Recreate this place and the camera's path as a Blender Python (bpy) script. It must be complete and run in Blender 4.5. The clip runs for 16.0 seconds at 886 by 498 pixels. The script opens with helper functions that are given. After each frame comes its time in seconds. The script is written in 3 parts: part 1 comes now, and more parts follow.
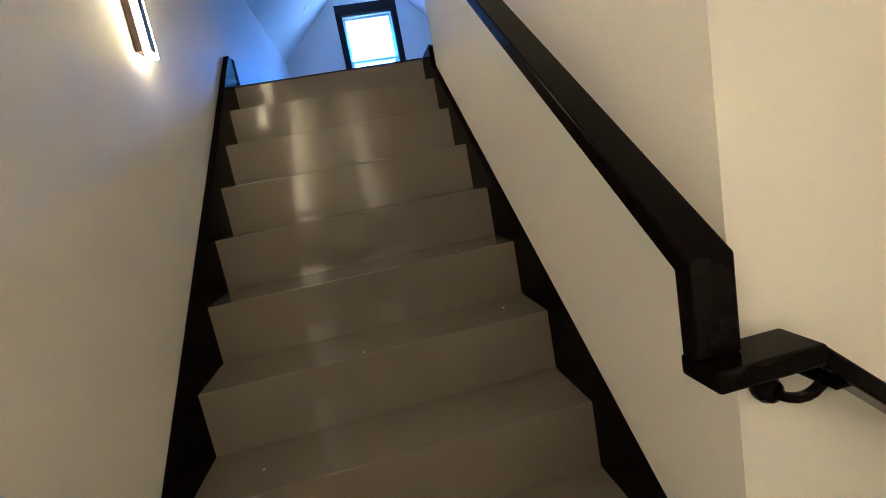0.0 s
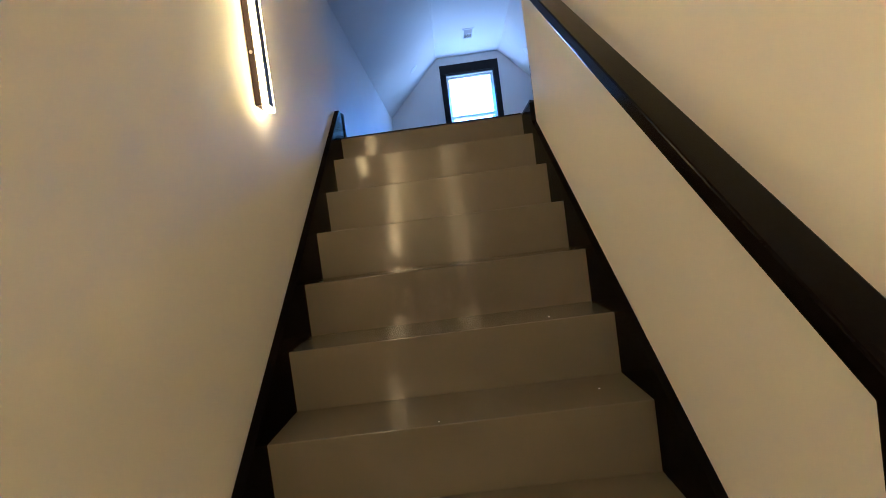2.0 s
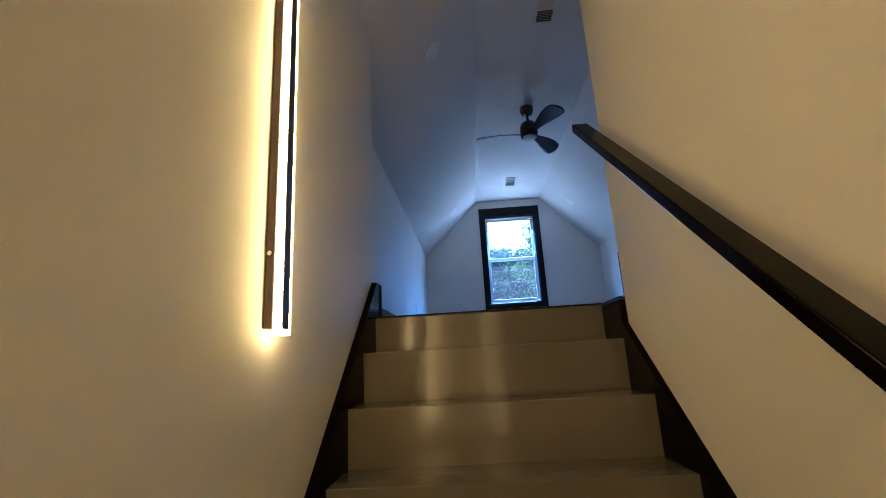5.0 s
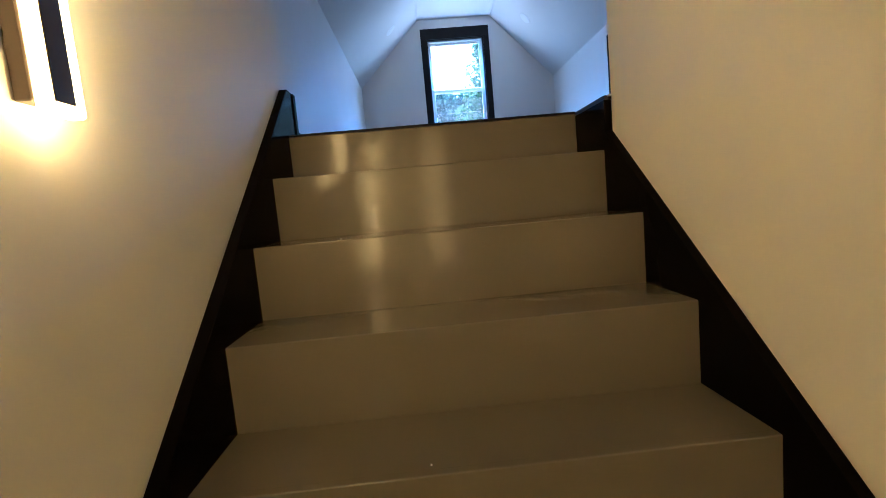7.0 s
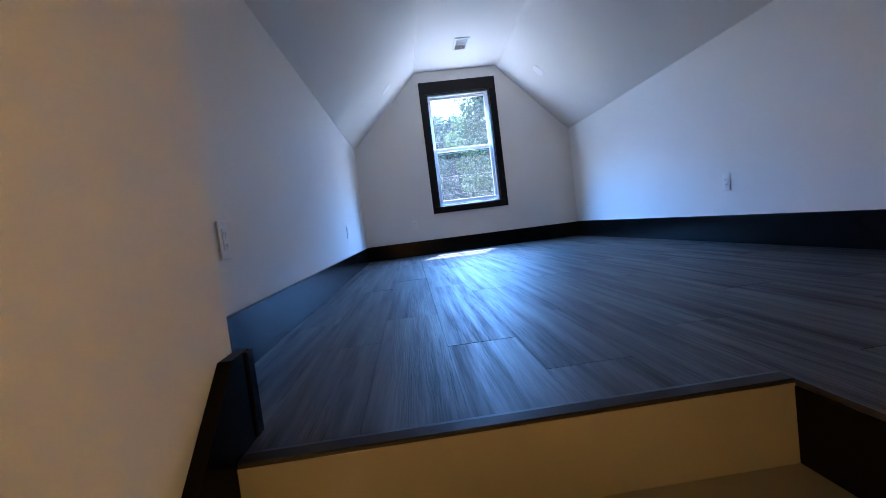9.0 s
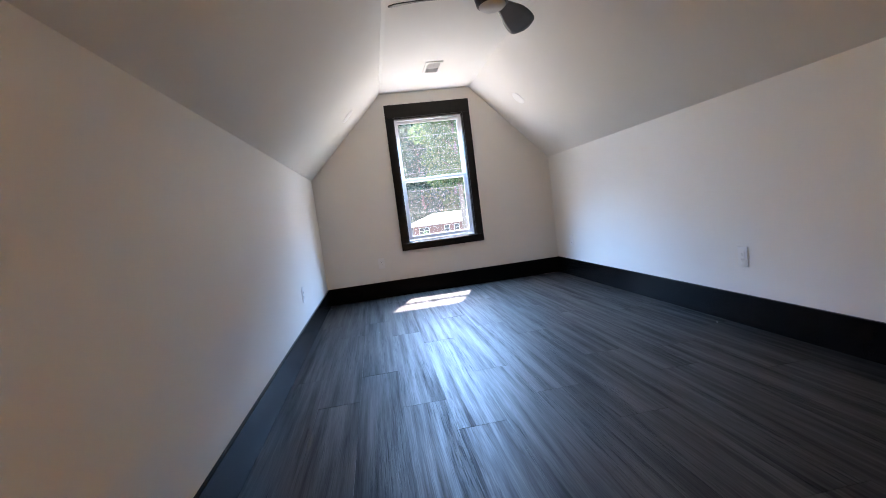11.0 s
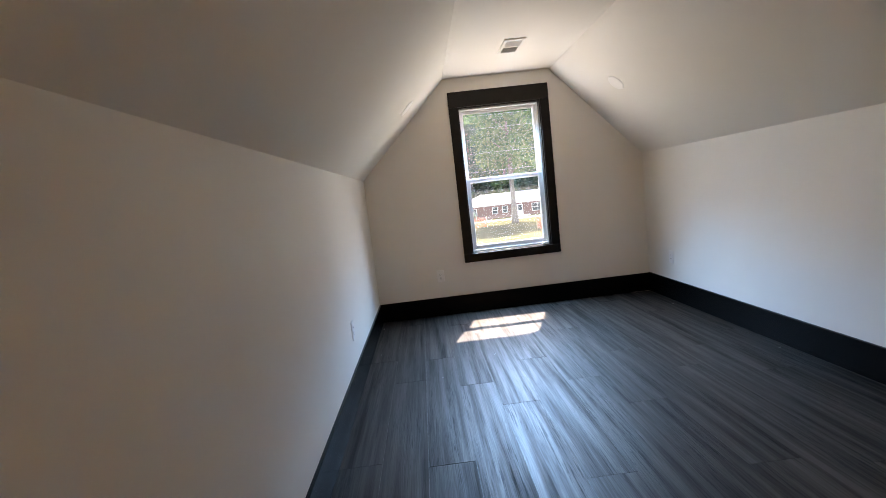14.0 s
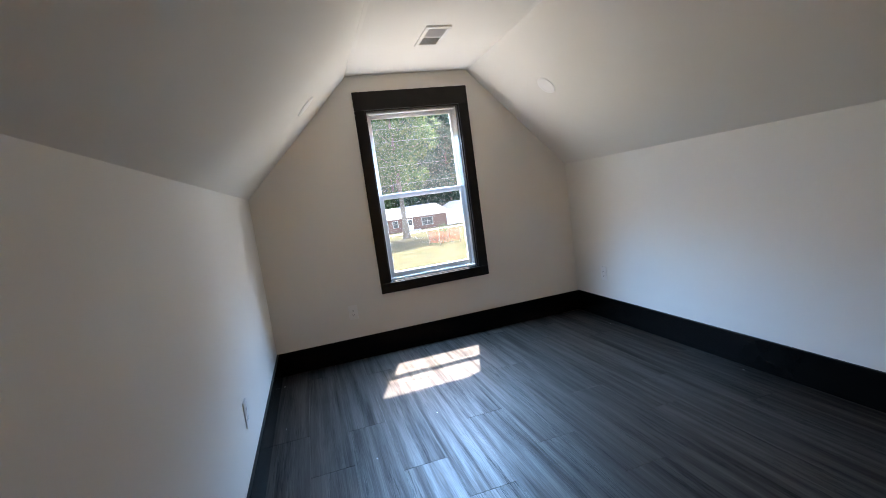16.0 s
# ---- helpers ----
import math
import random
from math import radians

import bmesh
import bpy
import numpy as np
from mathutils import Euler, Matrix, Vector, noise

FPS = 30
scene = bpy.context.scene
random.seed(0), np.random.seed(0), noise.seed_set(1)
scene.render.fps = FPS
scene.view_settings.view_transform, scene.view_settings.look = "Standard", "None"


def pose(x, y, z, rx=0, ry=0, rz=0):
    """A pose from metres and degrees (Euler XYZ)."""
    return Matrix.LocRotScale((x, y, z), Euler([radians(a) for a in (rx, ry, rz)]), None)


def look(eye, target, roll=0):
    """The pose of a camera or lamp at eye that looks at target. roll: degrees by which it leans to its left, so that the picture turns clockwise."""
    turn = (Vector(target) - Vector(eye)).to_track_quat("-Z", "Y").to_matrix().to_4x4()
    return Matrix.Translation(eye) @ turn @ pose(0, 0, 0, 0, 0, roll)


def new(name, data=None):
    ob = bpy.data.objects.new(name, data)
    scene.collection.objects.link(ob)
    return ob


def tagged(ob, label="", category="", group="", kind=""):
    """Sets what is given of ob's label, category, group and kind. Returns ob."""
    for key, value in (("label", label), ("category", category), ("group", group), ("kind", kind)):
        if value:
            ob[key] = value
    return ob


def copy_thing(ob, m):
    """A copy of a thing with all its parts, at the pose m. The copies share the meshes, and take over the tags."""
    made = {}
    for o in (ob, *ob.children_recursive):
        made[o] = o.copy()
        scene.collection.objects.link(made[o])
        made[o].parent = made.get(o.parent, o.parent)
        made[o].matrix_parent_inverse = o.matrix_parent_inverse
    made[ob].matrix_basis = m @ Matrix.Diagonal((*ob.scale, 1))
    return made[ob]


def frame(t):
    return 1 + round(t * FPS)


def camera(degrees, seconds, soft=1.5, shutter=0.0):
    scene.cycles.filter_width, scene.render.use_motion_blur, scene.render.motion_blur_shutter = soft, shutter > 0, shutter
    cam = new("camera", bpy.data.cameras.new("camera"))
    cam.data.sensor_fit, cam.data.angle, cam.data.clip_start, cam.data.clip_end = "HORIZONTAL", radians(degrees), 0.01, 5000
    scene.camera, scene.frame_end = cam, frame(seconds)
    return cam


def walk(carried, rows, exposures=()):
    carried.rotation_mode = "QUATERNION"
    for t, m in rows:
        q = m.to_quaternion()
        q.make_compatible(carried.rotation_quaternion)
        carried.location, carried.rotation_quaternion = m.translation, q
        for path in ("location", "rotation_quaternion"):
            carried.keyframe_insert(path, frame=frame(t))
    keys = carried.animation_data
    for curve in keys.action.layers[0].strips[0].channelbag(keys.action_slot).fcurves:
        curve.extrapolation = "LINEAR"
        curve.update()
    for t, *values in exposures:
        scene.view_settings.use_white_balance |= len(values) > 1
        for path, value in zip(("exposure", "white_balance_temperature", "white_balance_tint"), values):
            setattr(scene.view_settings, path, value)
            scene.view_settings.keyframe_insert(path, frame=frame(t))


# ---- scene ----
cam = camera(89.4, 16.0, soft=0.9)
PATH = [
    (0, (0.055, -2.782, -0.656), (0.333, -0.83, -0.992), -10.8),
    (0.5, (0.039, -2.791, -0.648), (0.128, -0.803, -0.842), -10.0),
    (1, (0.036, -2.803, -0.64), (0.04, -0.806, -0.749), -9.6),
    (1.5, (0.045, -2.808, -0.633), (0.041, -0.809, -0.703), -9.0),
    (2, (0.059, -2.682, -0.634), (-0.002, -0.684, -0.694), -7.5),
    (2.5, (-0.051, -2.359, -0.548), (-0.210, -0.367, -0.456), -5.5),
    (3, (-0.116, -2.205, -0.293), (-0.308, -0.234, -0.017), -4.0),
    (3.5, (-0.112, -2.186, -0.224), (-0.258, -0.246, 0.238), -2.8),
    (3.7, (-0.106, -2.186, -0.199), (-0.222, -0.266, 0.349), -2.5),
    (5.8, (-0.051, -2.189, -0.249), (-0.157, -0.208, 0.005), -4.0),
    (6, (-0.045, -2.156, -0.302), (-0.146, -0.161, -0.215), -4.5),
    (6.5, (-0.013, -2.055, -0.365), (-0.099, -0.063, -0.522), -5.5),
    (7, (-0.077, -1.756, -0.286), (0.008, 0.231, -0.493), -5.2),
    (7.5, (-0.017, -1.517, -0.118), (0.278, 0.454, -0.29), -4.5),
    (8, (-0.077, -1.261, 0.062), (0.141, 0.723, -0.062), -6.1),
    (8.2, (-0.122, -1.183, 0.157), (0.107, 0.801, 0.048), -6.3),
    (8.5, (-0.144, -1.077, 0.228), (0.076, 0.909, 0.129), -6.9),
    (9, (-0.165, -0.882, 0.379), (-0.033, 1.11, 0.264), -7.1),
    (9.5, (-0.222, -0.729, 0.523), (-0.025, 1.255, 0.367), -7.0),
    (10, (-0.158, -0.633, 0.6), (0.126, 1.341, 0.452), -7.2),
    (10.2, (-0.117, -0.561, 0.68), (0.144, 1.417, 0.54), -7.4),
    (12.3, (-0.107, -0.075, 1.045), (0.226, 1.866, 0.701), -7.0),
    (12.5, (-0.102, -0.046, 1.05), (0.226, 1.89, 0.671), -7.2),
    (13, (-0.133, 0.141, 1.076), (0.107, 2.081, 0.652), -6.6),
    (13.5, (-0.214, 0.314, 1.193), (-0.079, 2.274, 0.818), -5.9),
    (14, (-0.204, 0.445, 1.194), (-0.134, 2.429, 0.959), -6.5),
    (14.5, (-0.213, 0.677, 1.219), (-0.064, 2.669, 1.116), -6.2),
    (15, (-0.22, 0.819, 1.23), (0.079, 2.796, 1.173), -6.4),
    (15.5, (-0.289, 1.02, 1.255), (0.158, 2.966, 1.137), -7.1),
    (16, (-0.339, 1.151, 1.238), (0.214, 3.059, 1.011), -7.8),
]
walk(cam, [(t, look(eye, target, roll)) for t, eye, target, roll in PATH],
     exposures=[(0.0, 3.5, 3420, 17), (0.6, 3.6, 3520, 18), (1.5, 3.68, 3640, 18), (2.0, 3.45, 3760, 17), (2.5, 3.52, 3820, 15), (3.0, 3.32, 3850, 14),
                (3.7, 2.88, 3950, 13), (5.8, 2.95, 4150, 14), (6.5, 3.5, 4300, 14), (7.0, 3.5, 4080, 13), (7.6, 3.6, 4050, 14), (8.2, 3.75, 4350, 16), (9.0, 3.55, 4750, 19),
                (10.2, 3.85, 6050, 22), (12.3, 3.88, 6600, 20), (14.0, 3.55, 7300, 20), (15.0, 3.45, 7000, 18), (16.0, 3.35, 6750, 17)])

# ---- daylight ----
SUN_DIR = Vector((0.187, 0.52, 1.0)).normalized()
world = bpy.data.worlds.new("sky")
scene.world = world
world.use_nodes = True
wt = world.node_tree
wt.nodes.clear()
sky = wt.nodes.new("ShaderNodeTexSky")
sky.sky_type = "NISHITA"
sky.sun_disc = False
sky.sun_elevation = math.asin(SUN_DIR.z)
sky.sun_rotation = math.atan2(SUN_DIR.x, SUN_DIR.y)
back = wt.nodes.new("ShaderNodeBackground")
back.inputs["Strength"].default_value = 0.15
wout = wt.nodes.new("ShaderNodeOutputWorld")
wt.links.new(sky.outputs[0], back.inputs[0])
wt.links.new(back.outputs[0], wout.inputs[0])

sun = new("sun", bpy.data.lights.new("sun", "SUN"))
sun.data.energy, sun.data.angle, sun.data.color = 4.0, radians(0.55), (1.0, 0.95, 0.88)
sun.matrix_world = look(SUN_DIR * 60, (0, 0, 0))


def window_light(name, z, aim, size_y, power, color, spread):
    """Daylight entering the window opening from a part of the outdoors."""
    lamp_ = new(name, bpy.data.lights.new(name, "AREA"))
    lamp_.data.shape, lamp_.data.size, lamp_.data.size_y = "RECTANGLE", 0.74, size_y
    lamp_.data.energy, lamp_.data.color, lamp_.data.spread = power, color, radians(spread)
    lamp_.matrix_world = look((0.642, 4.903, z), (0.642, 4.903 - 1.0, z + aim))


window_light("window_skylight", 1.78, -1.80, 0.15, 5.8, (0.25, 0.57, 1.0), 91)       # sky, slanting down
window_light("window_groundlight", 0.88, 1.30, 0.13, 0.44, (0.96, 0.95, 0.90), 94)    # sunlit lawn, slanting up

LED_COLOR, LED_POWER, LED_LOW, LED_BACK, LED_FILL = (1.0, 0.515, 0.094), 4.0, 6.2, 2.8, 2.9


# ---- materials ----
def mat(name, color, rough=0.5, metal=0.0, spec=0.5, coat=0.0):
    m = bpy.data.materials.new(name)
    m.use_nodes = True
    b = m.node_tree.nodes["Principled BSDF"]
    b.inputs["Base Color"].default_value = (*color, 1)
    b.inputs["Roughness"].default_value = rough
    b.inputs["Metallic"].default_value = metal
    b.inputs["Specular IOR Level"].default_value = spec
    b.inputs["Coat Weight"].default_value = coat
    return m


def node(m, kind, **values):
    n = m.node_tree.nodes.new(kind)
    for k, v in values.items():
        n.inputs[k.replace("_", " ")].default_value = v
    return n


def link(m, a, b):
    m.node_tree.links.new(a, b)


def bsdf(m):
    return m.node_tree.nodes["Principled BSDF"]


def coords(m, scale=(1, 1, 1), space="Object"):
    tc = node(m, "ShaderNodeTexCoord")
    mp = node(m, "ShaderNodeMapping")
    mp.inputs["Scale"].default_value = scale
    link(m, tc.outputs[space], mp.inputs["Vector"])
    return mp.outputs[0]


def ramp(m, fac, stops):
    r = node(m, "ShaderNodeValToRGB")
    while len(r.color_ramp.elements) < len(stops):
        r.color_ramp.elements.new(0.5)
    for e, (p, c) in zip(r.color_ramp.elements, stops):
        e.position, e.color = p, (*c, 1)
    link(m, fac, r.inputs[0])
    return r.outputs[0]


def noise_tex(m, vec, scale, detail=4.0, rough=0.6):
    n = node(m, "ShaderNodeTexNoise", Scale=scale, Detail=detail, Roughness=rough)
    link(m, vec, n.inputs["Vector"])
    return n.outputs["Fac"]


def vary(m, vec, scale, a, b, detail=4.0, lo=0.35, hi=0.65):
    """Base colour that drifts between two near tones."""
    link(m, ramp(m, noise_tex(m, vec, scale, detail), [(lo, a), (hi, b)]), bsdf(m).inputs["Base Color"])


def vary_rough(m, vec, scale, a, b):
    r = node(m, "ShaderNodeMapRange")
    r.inputs["To Min"].default_value, r.inputs["To Max"].default_value = a, b
    link(m, noise_tex(m, vec, scale), r.inputs["Value"])
    link(m, r.outputs[0], bsdf(m).inputs["Roughness"])


def bump(m, height, strength, distance=0.01):
    n = node(m, "ShaderNodeBump", Strength=strength, Distance=distance)
    link(m, height, n.inputs["Height"])
    link(m, n.outputs[0], bsdf(m).inputs["Normal"])


def paint(name, a, b, rough, peel=0.10):
    """Rolled wall paint: a faint drift of tone and a fine orange-peel relief."""
    m = mat(name, a, rough)
    v = coords(m, space="Object")
    vary(m, v, 1.3, a, b, 3.0)
    vary_rough(m, v, 2.5, rough - 0.05, rough + 0.08)
    bump(m, noise_tex(m, v, 230.0, 2.0), peel, 0.002)
    return m


WALL = paint("wall_paint", (0.80, 0.775, 0.725), (0.78, 0.755, 0.705), 0.55)
CEIL = paint("ceiling_paint", (0.78, 0.758, 0.712), (0.76, 0.738, 0.692), 0.75)

STAIR = mat("stair_paint", (0.17, 0.155, 0.125), 0.14, spec=0.4)
_v = coords(STAIR)
vary(STAIR, _v, 1.6, (0.166, 0.147, 0.114), (0.144, 0.129, 0.100), 3.0)
vary_rough(STAIR, _v, 3.0, 0.09, 0.15)
bump(STAIR, noise_tex(STAIR, coords(STAIR, (2.4, 1, 1)), 18.0, 4.0), 0.07, 0.004)

BLACK = mat("black_satin_paint", (0.006, 0.0055, 0.005), 0.20, spec=0.09)
_v = coords(BLACK)
vary(BLACK, _v, 4.0, (0.0032, 0.0029, 0.0027), (0.0042, 0.0038, 0.0035), 3.0)
vary_rough(BLACK, _v, 3.0, 0.15, 0.23)
bump(BLACK, noise_tex(BLACK, coords(BLACK, (8, 1, 8)), 22.0, 3.0), 0.02, 0.002)

SKIRT = mat("gloss_black_paint", (0.004, 0.0036, 0.0034), 0.12, spec=0.014)
_v = coords(SKIRT)
vary(SKIRT, _v, 4.0, (0.0036, 0.0032, 0.003), (0.0048, 0.0043, 0.004), 3.0)
vary_rough(SKIRT, _v, 3.0, 0.10, 0.18)
bump(SKIRT, noise_tex(SKIRT, coords(SKIRT, (8, 1, 8)), 22.0, 3.0), 0.012, 0.002)

RAIL = mat("rail_black_stain", (0.006, 0.005, 0.0045), 0.2, spec=0.07)
_v = coords(RAIL, (14, 1.2, 14))
vary(RAIL, _v, 3.0, (0.0022, 0.0019, 0.0017), (0.0050, 0.0042, 0.0036), 6.0)
vary_rough(RAIL, _v, 2.0, 0.12, 0.26)
bump(RAIL, noise_tex(RAIL, _v, 12.0, 4.0), 0.05, 0.002)

CASING = mat("casing_dark_stain", (0.017, 0.012, 0.010), 0.42, spec=0.22)
_v = coords(CASING, (1, 1, 1))
vary(CASING, _v, 12.0, (0.006, 0.0045, 0.004), (0.010, 0.0075, 0.006), 5.0)
bump(CASING, noise_tex(CASING, _v, 40.0, 3.0), 0.08, 0.002)

VINYL = mat("white_vinyl", (0.80, 0.80, 0.80), 0.32)
vary(VINYL, coords(VINYL), 6.0, (0.80, 0.80, 0.80), (0.74, 0.74, 0.74))
PLASTIC = mat("white_plastic", (0.78, 0.77, 0.74), 0.30)
vary(PLASTIC, coords(PLASTIC), 30.0, (0.83, 0.82, 0.80), (0.80, 0.79, 0.77))
SLOT = mat("dark_slot", (0.02, 0.02, 0.02), 0.6)
STEEL = mat("bright_screw", (0.6, 0.58, 0.55), 0.35, 1.0)
BRONZE = mat("dark_bronze", (0.055, 0.038, 0.026), 0.42, 0.3)
vary_rough(BRONZE, coords(BRONZE), 30.0, 0.36, 0.5)
VENTM = mat("vent_enamel", (0.74, 0.73, 0.71), 0.4)
VENTD = mat("vent_dark", (0.06, 0.06, 0.06), 0.7)
FANM = mat("fan_black", (0.014, 0.013, 0.013), 0.38)
vary_rough(FANM, coords(FANM), 20.0, 0.3, 0.45)
LENSM = mat("fan_lens", (0.62, 0.62, 0.62), 0.45)
CANM = mat("can_trim", (0.86, 0.85, 0.83), 0.4)

GLASS = bpy.data.materials.new("window_glass")
GLASS.use_nodes = True
_b = bsdf(GLASS)
_b.inputs["Base Color"].default_value = (0.97, 0.985, 0.98, 1)
_b.inputs["Roughness"].default_value = 0.0
_b.inputs["Transmission Weight"].default_value = 1.0
_b.inputs["IOR"].default_value = 1.02

_tr = node(GLASS, "ShaderNodeBsdfTranslucent", Color=(0.9, 0.92, 0.93, 1))
_mx = node(GLASS, "ShaderNodeMixShader")
_mr = node(GLASS, "ShaderNodeMapRange")
_mr.inputs["To Min"].default_value, _mr.inputs["To Max"].default_value = 0.008, 0.017
link(GLASS, noise_tex(GLASS, coords(GLASS), 5.0, 5.0), _mr.inputs["Value"])
link(GLASS, _mr.outputs[0], _mx.inputs[0])
link(GLASS, _b.outputs[0], _mx.inputs[1])
link(GLASS, _tr.outputs[0], _mx.inputs[2])
link(GLASS, _mx.outputs[0], GLASS.node_tree.nodes["Material Output"].inputs["Surface"])


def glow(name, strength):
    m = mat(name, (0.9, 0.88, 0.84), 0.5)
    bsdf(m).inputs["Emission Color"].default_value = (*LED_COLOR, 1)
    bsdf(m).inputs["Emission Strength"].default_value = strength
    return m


GLOW, GLOW_LOW, GLOW_BACK, GLOW_FILL = glow("led_diffuser", LED_POWER), glow("led_diffuser_landing", LED_LOW), glow("led_diffuser_back", LED_BACK), glow("led_diffuser_fill", LED_FILL)


def plank_material():
    """Dark brown wood-look plank: long grain, paler streaks and broken dark scratches, with a tone of its own."""
    m = mat("dark_wood_plank", (0.02, 0.017, 0.014), 0.5)
    info = node(m, "ShaderNodeObjectInfo")
    tc = node(m, "ShaderNodeTexCoord")
    off = node(m, "ShaderNodeVectorMath")
    off.operation = "MULTIPLY_ADD"
    cmb = node(m, "ShaderNodeCombineXYZ")
    for n in range(3):
        link(m, info.outputs["Random"], cmb.inputs[n])
    link(m, cmb.outputs[0], off.inputs[0])
    off.inputs[1].default_value = (37.0, 53.0, 11.0)
    link(m, tc.outputs["Object"], off.inputs[2])

    def streaks(sx, sy, scale, detail, rough=0.6):
        mp = node(m, "ShaderNodeMapping")
        mp.inputs["Scale"].default_value = (sx, sy, 1)
        link(m, off.outputs[0], mp.inputs["Vector"])
        return noise_tex(m, mp.outputs[0], scale, detail, rough)

    def span(value, lo, hi, a=0.0, b=1.0):
        r = node(m, "ShaderNodeMapRange")
        for k, v_ in zip(("From Min", "From Max", "To Min", "To Max"), (lo, hi, a, b)):
            r.inputs[k].default_value = v_
        link(m, value, r.inputs["Value"])
        return r.outputs[0]

    def math_(op, a, b):
        n = node(m, "ShaderNodeMath")
        n.operation = op
        for k, v_ in enumerate((a, b)):
            if isinstance(v_, float):
                n.inputs[k].default_value = v_
            else:
                link(m, v_, n.inputs[k])
        return n.outputs[0]

    def mixed(fac, a, b):
        n = node(m, "ShaderNodeMix")
        n.data_type = "RGBA"
        link(m, fac, n.inputs[0])
        for k, v_ in ((6, a), (7, b)):
            if isinstance(v_, tuple):
                n.inputs[k].default_value = (*v_, 1)
            else:
                link(m, v_, n.inputs[k])
        return n.outputs[2]

    broad = streaks(14.0, 0.50, 1.7, 5.0, 0.62)
    fine = streaks(70.0, 1.7, 1.4, 5.0, 0.65)
    scratch = streaks(120.0, 4.0, 1.3, 4.0, 0.65)
    patch = streaks(7.0, 0.8, 1.2, 3.0)
    wv = node(m, "ShaderNodeTexWave", Scale=34.0, Distortion=22.0, Detail=5.0, Detail_Scale=0.8)
    mp = node(m, "ShaderNodeMapping")
    mp.inputs["Scale"].default_value = (1.0, 0.07, 1.0)
    link(m, off.outputs[0], mp.inputs["Vector"])
    link(m, mp.outputs[0], wv.inputs["Vector"])
    ridge = wv.outputs["Fac"]
    dark = math_("MULTIPLY", span(scratch, 0.50, 0.62), span(patch, 0.46, 0.60))
    pale = math_("MULTIPLY", span(fine, 0.53, 0.70), span(patch, 0.60, 0.38, 0.05, 0.8))
    band = span(broad, 0.32, 0.62)
    tone = ramp(m, broad, [(0.32, (0.0085, 0.0049, 0.0031)), (0.50, (0.0155, 0.0093, 0.0060)), (0.70, (0.026, 0.0170, 0.0114))])
    tone = mixed(pale, tone, (0.036, 0.027, 0.020))
    tone = mixed(dark, tone, (0.0025, 0.0020, 0.0017))
    hsv = node(m, "ShaderNodeHueSaturation")
    link(m, span(info.outputs["Random"], 0.0, 1.0, 0.90, 1.10), hsv.inputs["Value"])
    link(m, tone, hsv.inputs["Color"])
    link(m, hsv.outputs[0], bsdf(m).inputs["Base Color"])
    gloss = math_("MULTIPLY", span(dark, 0.0, 1.0, 1.0, 0.45), span(ridge, 0.0, 0.6, 0.80, 1.03))
    link(m, math_("MULTIPLY", gloss, span(band, 0.0, 1.0, 0.16, 0.58)), bsdf(m).inputs["Specular IOR Level"])
    link(m, span(band, 0.0, 1.0, 0.56, 0.44), bsdf(m).inputs["Roughness"])
    relief = math_("ADD", math_("MULTIPLY", fine, 0.4), math_("MULTIPLY", ridge, 0.25))
    bump(m, math_("SUBTRACT", relief, math_("MULTIPLY", dark, 0.55)), 0.36, 0.0015)
    return m


PLANK = plank_material()


# ---- mesh helpers ----
def mesh(name, bm, material, smooth=False):
    me = bpy.data.meshes.new(name)
    bm.normal_update()
    bm.to_mesh(me)
    bm.free()
    me.materials.append(material)
    if smooth:
        for p in me.polygons:
            p.use_smooth = True
    return me


def part(name, bm, material, parent, label="", smooth=False):
    ob = new(name, mesh(name, bm, material, smooth))
    ob.parent = parent
    if label:
        tagged(ob, label)
    return ob


def solid(name, bm, material, label="", category="", kind="structure", smooth=False):
    return tagged(new(name, mesh(name, bm, material, smooth)), label, category, kind=kind)


def thing(name, at, label, category, group="", kind=""):
    ob = new(name)
    ob.location = at
    return tagged(ob, label, category, group, kind)


def box(x0, x1, y0, y1, z0, z1, bevel=0.0, bm=None, segments=1):
    own = bmesh.new()
    bmesh.ops.create_cube(own, size=1.0)
    for v in own.verts:
        v.co = Vector(((x0 + x1) / 2 + v.co.x * (x1 - x0), (y0 + y1) / 2 + v.co.y * (y1 - y0), (z0 + z1) / 2 + v.co.z * (z1 - z0)))
    if bevel:
        bmesh.ops.bevel(own, geom=own.edges[:], offset=bevel, segments=segments, affect="EDGES", profile=0.5)
    return join(bm, own)


def join(bm, own):
    if bm is None:
        return own
    me = bpy.data.meshes.new("tmp")
    own.to_mesh(me)
    own.free()
    bm.from_mesh(me)
    bpy.data.meshes.remove(me)
    return bm


def prism(outline, axis, a, b, bevel=0.0, bm=None):
    """A polygon in the plane across axis ('x': y,z; 'y': x,z; 'z': x,y), pushed from a to b."""
    own = bmesh.new()

    def at(p, d):
        return {"x": (d, p[0], p[1]), "y": (p[0], d, p[1]), "z": (p[0], p[1], d)}[axis]

    lo = [own.verts.new(at(p, a)) for p in outline]
    hi = [own.verts.new(at(p, b)) for p in outline]
    n = len(outline)
    own.faces.new(lo)
    own.faces.new(hi[::-1])
    for i in range(n):
        own.faces.new((lo[i], hi[i], hi[(i + 1) % n], lo[(i + 1) % n]))
    bmesh.ops.recalc_face_normals(own, faces=own.faces[:])
    if bevel:
        bmesh.ops.bevel(own, geom=own.edges[:], offset=bevel, segments=2, affect="EDGES", profile=0.5)
    return join(bm, own)


